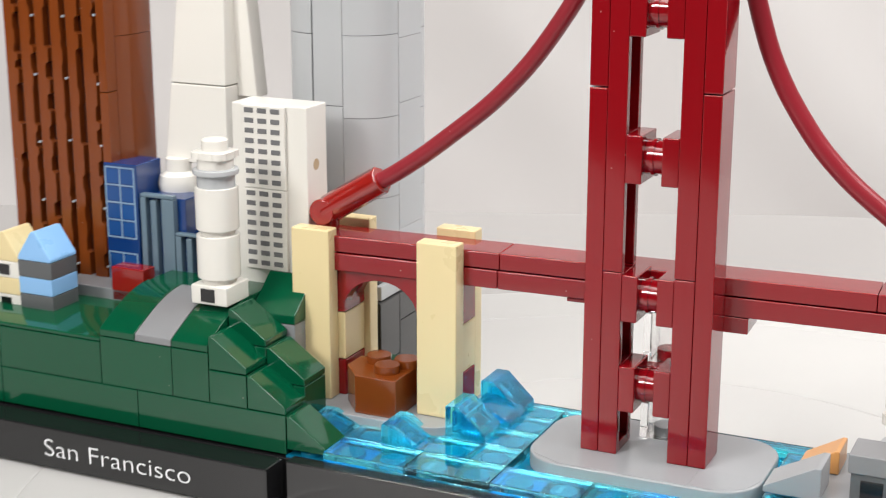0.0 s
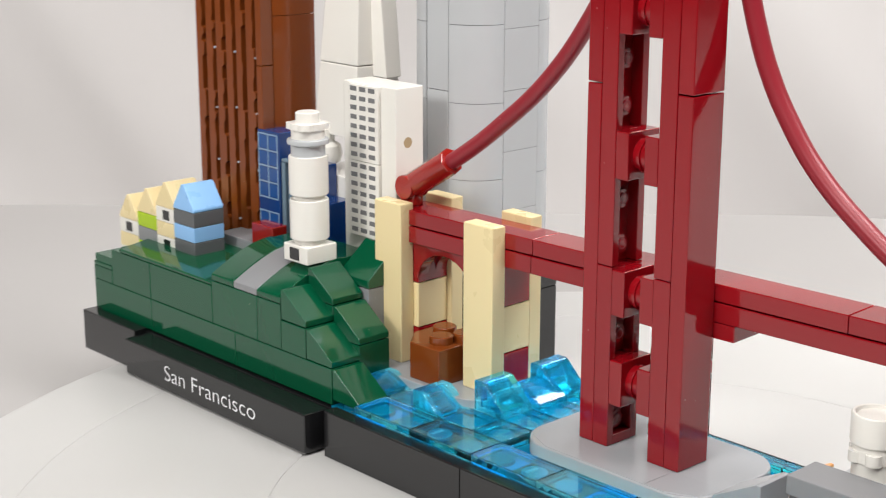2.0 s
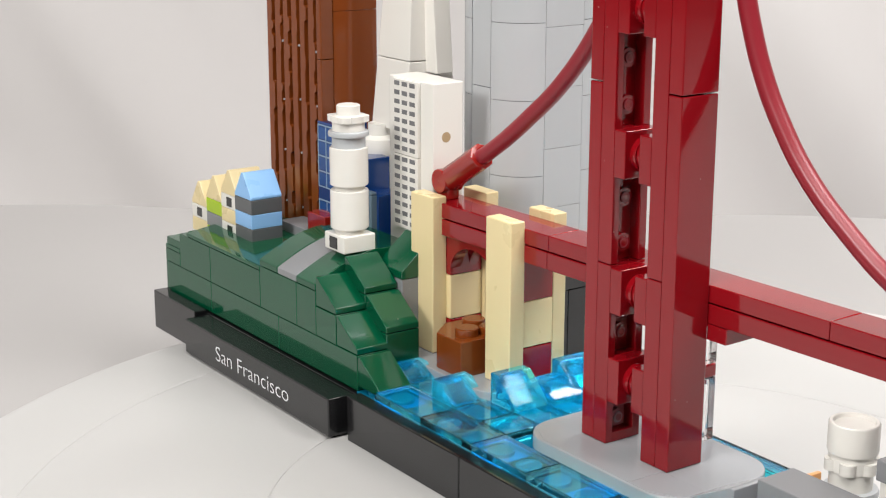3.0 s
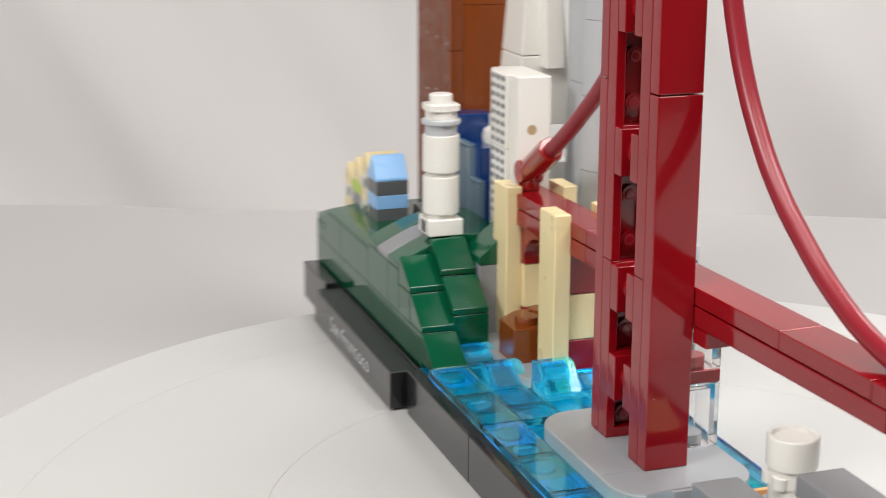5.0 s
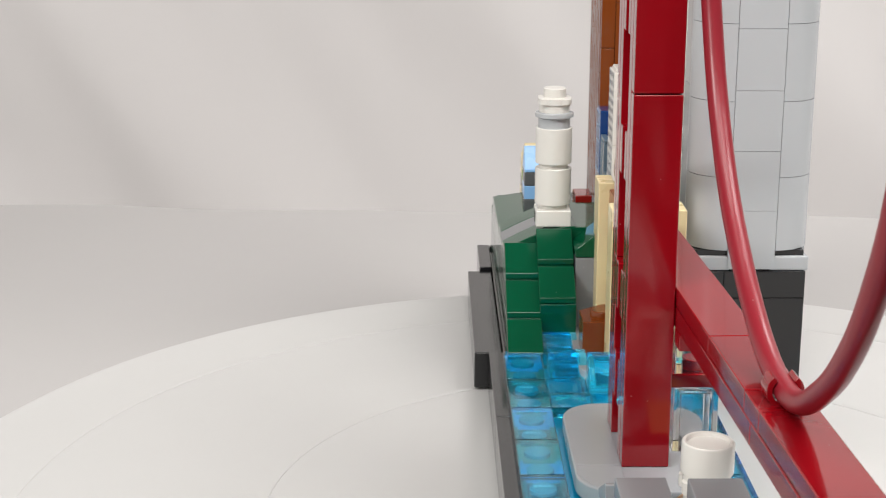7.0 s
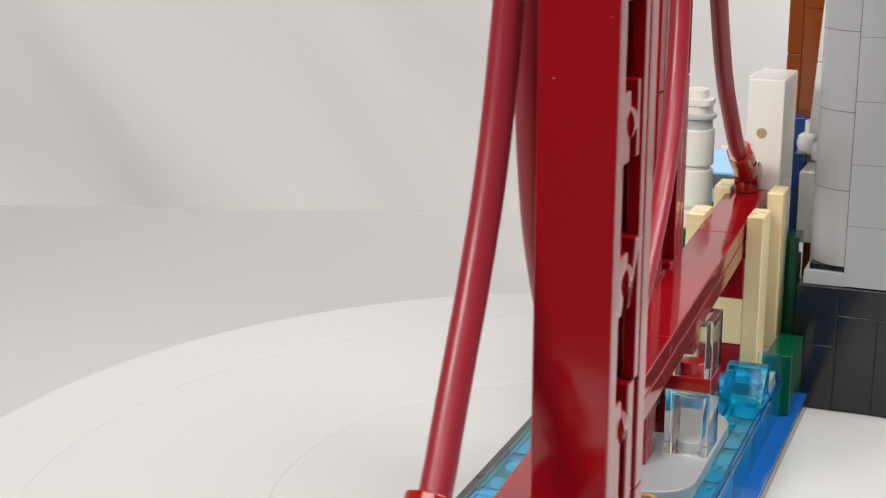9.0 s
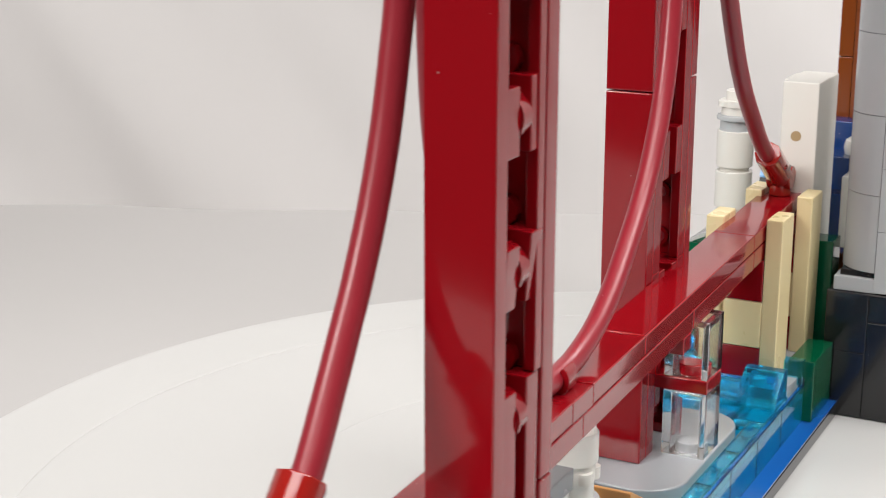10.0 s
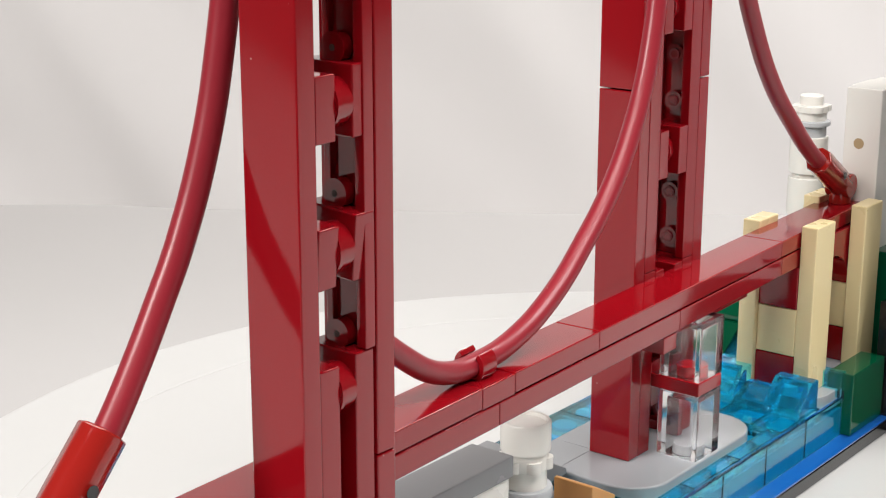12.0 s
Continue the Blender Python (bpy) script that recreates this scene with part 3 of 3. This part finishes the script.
def brown_tower():
    b = block("brown_tower", BROWN, model, -140, -117.4, 2.2, 15.6, 9.6, 140, 0.25, "tall reddish brown office tower with ribbed front")
    # dark sheet: the shade in the gaps between ribs, put into colour
    block("rib_back", SHADEBROWN, b, -139.9, -117.4, 1.9, 2.16, 9.7, 140, 0.02)
    random.seed(11)
    for i in range(6):
        lo = -140 + i * 3.85
        hi = lo + (2.45 if i % 2 else 2.2)
        right = []
        z = 9.7
        while z < 136:
            s = random.choice((0.2, 0.45, 0.7))
            if i % 4 == 3:
                s *= 0.3
            tall = random.choice((1.6, 3.2, 3.2, 6.4))
            right += [(hi - .15, z), (hi - .1 + s, z + .5), (hi - .05 + s, z + tall), (hi - .2, z + tall + .5)]
            z += tall + random.choice((1.6, 3.2, 3.2, 8))
        shape("rib", BROWN, b, [(lo, 9.7), *right, (hi, 142), (lo, 142)], 0.2, 2.4, "y", 0)
        if i % 2:
            for k in range(9):
                h = 18 + 12.8 * k + random.uniform(-.6, .6)
                # tiny pale rods that imitate glints of light in the groove
                part("rib_stud", rod(bmesh.new(), (hi + .55, 0.35, h), (hi + .55, 1.9, h), 0.26, 10), LGREY, b)
    for z0, z1 in ((9.7, 41), (41.1, 67.2), (67.3, 105), (105.1, 140)):
        block("corner_tile", BROWN, b, -117.4, -115.4, 0.3, 3.6, z0, z1, 0.2)
    for z0, z1 in ((9.7, 78), (78.1, 140)):
        shape("side_panel", BROWN, b, [(-117.4, 3.7), (-115.5, 3.7), (-114.4, 6.5), (-114.2, 8.5), (-114.2, 13), (-114.6, 14.8), (-117.4, 15.6)], z0, z1, "z", 0.05)


brown_tower()


def blue_tower():
    b = block("blue_tower", BLUE, model, -117.2, -109.3, 0.0, 8.6, 25, 53.2, 0.22, "dark blue tower with pale printed windows")
    for z0, z1 in ((25.5, 34.8), (38, 52.4)):
        n = 4 if z1 > 50 else 2
        for k in range(n):
            z = z0 + (z1 - z0) * k / n
            for x0 in (-116.6, -113.1):
                block("print_pane", PANE, b, x0, x0 + 3.0, -0.06, 0.02, z + .35, z + (z1 - z0) / n - .35, 0)
        for x in (-116.8, -113.35, -109.95):
            block("print_line", PALEBLUE, b, x - .16, x + .16, -0.08, 0.02, z0, z1, 0)
        for k in range(n + 1):
            z = z0 + (z1 - z0) * k / n
            block("print_line", PALEBLUE, b, -116.9, -109.85, -0.09, 0.02, z - .15, z + .15, 0)
    s = block("slat_tower", BLUE, model, -108.6, -99, 1.6, 8, 25, 46.9, 0.2, "low dark blue block behind grey slats")
    for x0, x1, z in ((-108.8, -107.5, 46.8), (-106.4, -105.0, 46.4), (-103.8, -100.9, 46.8), (-100.7, -99.4, 39.6), (-98.2, -96.9, 39.4), (-95.8, -94.5, 39.6)):
        block("slat", SANDBLUE, s, x0, x1, 0.1, 1.7, 25, z, 0.15)
    block("slat_cap", SANDBLUE, s, -108.8, -101, 0.15, 1.6, 46.9, 47.6, 0.15)
    block("slat_cap", SANDBLUE, s, -100.7, -94.5, 0.15, 1.6, 39.7, 40.3, 0.15)
    block("low_block", BLUE, s, -99, -94, 1.6, 8, 25, 39.6)


blue_tower()


def white_slab():
    w = block("white_slab", WHITE, model, -86.4, -70, -0.2, 7.4, 27, 67.7, 0.3, "white slab building with grey printed windows")
    for z0, z1 in ((35.6, 51.5), (51.6, 67.5)):
        block("window_tile", WHITE, w, -83.6, -74.4, -1.1, -0.2, z0, z1, 0.15)
        for r in range(8):
            for c in range(3):
                x, z = -83.0 + c * 2.85, z0 + 0.85 + r * 1.95
                block("window", PRINT, w, x, x + 1.95, -1.16, -1.05, z, z + 0.95, 0)
    part("pin_hole", rod(bmesh.new(), (-70.02, 3.1, 56.4), (-69.96, 3.1, 56.4), 1.1, 24), PEG, w)


white_slab()


def pyramid():
    def frustum(name, z0, z1, parent, label=""):
        bm = bmesh.new()
        def ring(z):
            s = (z - 53) * 0.09
            return [bm.verts.new(c) for c in ((-108.6 + s, 9.4 + s * .6, z), (-94.0 - s * .2, 9.4 + s * .6, z), (-93.2 - s * .35, 22.6 - s, z), (-108.6 + s, 22.6 - s, z))]
        a, b = ring(z0), ring(z1)
        faces = [bm.faces.new(a), bm.faces.new(b)] + [bm.faces.new((a[k], a[(k + 1) % 4], b[(k + 1) % 4], b[k])) for k in range(4)]
        bmesh.ops.recalc_face_normals(bm, faces=faces)
        bmesh.ops.bevel(bm, geom=list(bm.edges), offset=0.3, segments=2, profile=0.5, affect="EDGES")
        return part(name, bm, WHITE, parent, label)
    p = frustum("pyramid", 52.6, 68.4, model, "white tapering pyramid tower")
    frustum("pyramid_stage", 68.55, 100, p)
    frustum("pyramid_stage", 100.2, 136, p)
    shape("wing", WHITE, p, [(-94, 66), (-89.6, 66), (-92.4, 96), (-95.2, 118), (-98, 118)], 14.4, 18.8, "y", 0.3)
    round_part("joint", WHITE, p, [(2.6, 44), (2.6, 45.6), (3.9, 46.4), (4.3, 48.2), (3.9, 50), (2.6, 50.8), (2.6, 53.4)], -105.6, 9.5)
    round_part("joint", WHITE, p, [(2.6, 44), (2.6, 45.6), (3.9, 46.4), (4.3, 48.2), (3.9, 50), (2.6, 50.8), (2.6, 53.4)], -97, 14)
    block("foot", WHITE, p, -110, -92, 8.2, 22, 28, 44.2, 0.3)


pyramid()


def grey_tower():
    x0, x1, y0, y1, r = -85.1, -62.2, 14.6, 40.9, 8.1
    # core coloured dark to paint the shade in the seams between panels
    g = shape("grey_tower", DGREY, model, rounded(x0 + .5, x1 - .5, y0 + .5, y1 - .5, r - .5), 31.2, 144, "z", 0, "light grey tower with rounded corners")
    levels = (31.3, 47.2, 63.3, 79.4, 95.5, 111.6, 127.7, 144)
    for z0, z1 in zip(levels, levels[1:]):
        for cx, cy, a0 in ((x1 - r, y1 - r, 0), (x0 + r, y1 - r, 90), (x0 + r, y0 + r, 180), (x1 - r, y0 + r, 270)):
            out = [(cx, cy)] + [(cx + (r - .03) * math.cos(radians(a0 + .4 + 89.2 * k / 10)), cy + (r - .03) * math.sin(radians(a0 + .4 + 89.2 * k / 10))) for k in range(11)]
            shape("curved_panel", LGREY, g, out, z0 + .06, z1 - .06, "z", 0)
    z = 27.2
    while z < 140:
        z1 = z + 12.8
        m0, m1 = x0 + r + .3, x1 - r - .05
        n0, n1 = y0 + r + .05, y1 - r - .05
        if int(z * 10) % 3 == 2:
            block("flat_panel", LGREY, g, m0, m1, y0 - .05, y0 + 3, z + .04, z + 38.3, 0.05)
        block("flat_panel", LGREY, g, x1 - 3, x1 + .05, n0, n1, z + .04, z1 - .04, 0.05)
        block("flat_panel", LGREY, g, m0, m1, y1 - 3, y1 + .05, z + .04, z1 - .04, 0.05)
        z = z1
    f = block("tower_foot", BLACK, g, -88, -62.2, 13.4, 39.6, 0.0, 26.9, 0.25, "black brick foot")
    for ya, yb, za, zb in ((13.5, 22, 14.2, 26.8), (22.1, 39.5, 21, 26.8), (22.1, 30, 0.2, 20.9), (30.1, 39.5, 0.2, 20.9), (13.5, 22, 0.2, 14.1)):
        block("foot_brick", BLACK, f, -62.5, -61.9, ya, yb, za, zb, 0.15)
    for ya, yb in ((14.6, 23.2), (31.9, 40)):
        block("foot_plate", LGREY, g, -70.6, -62.3, ya, yb, 27, 30.0, 0.2)
    block("foot_core", BLACK, g, -87, -63.4, 15.6, 39.2, 27, 31.2, 0.1)


grey_tower()


def houses():
    look_of = ((SKYBLUE, (DGREY, SKYBLUE, DGREY), 26.1, -125.8, -17.4), (TAN, (WHITE, TAN, WHITE), 25.2, -133.9, -16.8), (TAN, (LIME, MGREY, LIME), 22.4, -142.0, -16.7), (TAN, (WHITE, TAN, WHITE), 19.6, -150.1, -16.6))
    names = ("light blue and grey toy house", "cream and white toy house with black windows", "lime and grey toy house with cream roof", "cream and white toy house with black windows")
    for (roof, layers, z, x, y), label in zip(look_of, names):
        h = block("house", DGREY, model, x + .3, x + 7.7, y + .3, y + 7.7, 21 if x < -143 else 25, z + 10, 0.1, label)
        for k, m in enumerate(layers):
            a = z + k * 3.4
            block("house_layer", m, h, x, x + 8, y, y + 8, a + .03, a + 3.37, 0.16)
            if m == WHITE:
                block("window", BLACK, h, x + 2.8, x + 5.4, y - .04, y + .1, a + .6, a + 2.8, 0)
        t = z + 10.2
        shape("roof", roof, h, [(x, t), (x + 8, t), (x + 8, t + .7), (x + 4.5, t + 5.9), (x + 3.5, t + 5.9), (x, t + .7)], y, y + 8)


houses()


def island():
    i = shape("island", PIERGREY, model, [(28, 9.7), (76, 9.7), (76, 12.8), (28, 12.8)], -17, 9.6, "y", 0.2, "grey island with a white round lighthouse")
    # the low cell house in front and the taller one behind it
    block("cell_block", MGREY, i, 34.7, 50.6, -12.1, -4.2, 18.2, 21.5, 0.25)
    block("cell_block", MGREY, i, 50.7, 66.7, -12.1, -4.2, 18.2, 21.5, 0.25)
    wall = block("cell_wall", DGREY, i, 35.2, 66.2, -11.7, -4.6, 12.8, 18.2, 0.2)
    for k in range(4):
        block("window", BLACK, wall, 36.8 + 7.6 * k, 40.4 + 7.6 * k, -11.74, -11.6, 14.2, 17.2, 0)
    block("cell_block", MGREY, i, 50.0, 74.0, -3.6, 4.3, 24.6, 28.0, 0.25)
    block("cell_wall", WHITE, i, 50.6, 73.5, -3.2, 3.9, 12.8, 24.6, 0.2)
    shape("rock", PIERGREY, i, [(21.5, 12.9), (30.8, 12.9), (30.8, 18.4), (29.8, 18.4), (21.5, 14)], -13, -5.2, "y", 0.2)
    shape("rock", ORANGE, i, [(24.5, 12.9), (31.5, 12.9), (31.5, 17), (30.8, 17), (24.5, 13.4)], -1, 6.4, "y", 0.2, "light orange slope")
    x, y = 42.0, 0.7
    round_part("lamp_foot", LGREY, i, [(4, 11.5), (4, 13.1), (3.4, 16.9), (3.4, 18.1), (4.3, 18.2), (4.4, 19.3), (4.2, 19.7), (3.4, 19.8)], x, y)
    bm = turned(bmesh.new(), [(3.4, 19.8), (3.4, 22.7), (3.6, 22.8), (3.6, 24.7), (3.4, 24.9), (3.4, 25.5), (3.85, 25.6), (3.95, 25.9), (3.95, 30.2), (3.7, 30.5), (3.3, 30.45), (3.1, 29.9)], x, y)
    drum = part("lamp_drum", bm, WHITE, i, "white round lighthouse drum")
    for k in range(6):
        a = k * math.pi / 3
        part("lamp_lug", rod(bmesh.new(), (x + 3 * math.cos(a), y + 3 * math.sin(a), 22.8), (x + 3 * math.cos(a), y + 3 * math.sin(a), 24.6), 1.35, 14), WHITE, i)


island()


def motions():
    """The turntable's angle, which carries the whole model."""
    turn = ((0.0, 0.0), (0.2, -3.9), (0.5, -6.86), (1.0, -7.8), (1.5, -13.08), (2.0, -22.35), (2.5, -26.45), (2.7, -28.35), (3.2, -30.8), (4.3, -31.3), (4.5, -31.36),
            (5.0, -46.6), (5.5, -56.39), (6.0, -61.25), (6.5, -63.52), (6.7, -63.6), (7.4, -68.9), (8.3, -80.2), (8.5, -81.78), (9.0, -86.7), (9.5, -89.1), (10.0, -92.62),
            (10.5, -97.75), (11.0, -101.52), (11.5, -103.7), (12.0, -103.67))
    walk(model, [(t, pose(0, 0, 0, 0, 0, a - 16.2)) for t, a in turn])
    walk(TURNTABLE, [(t, pose(0, 0, 0, 0, 0, a)) for t, a in turn])


motions()
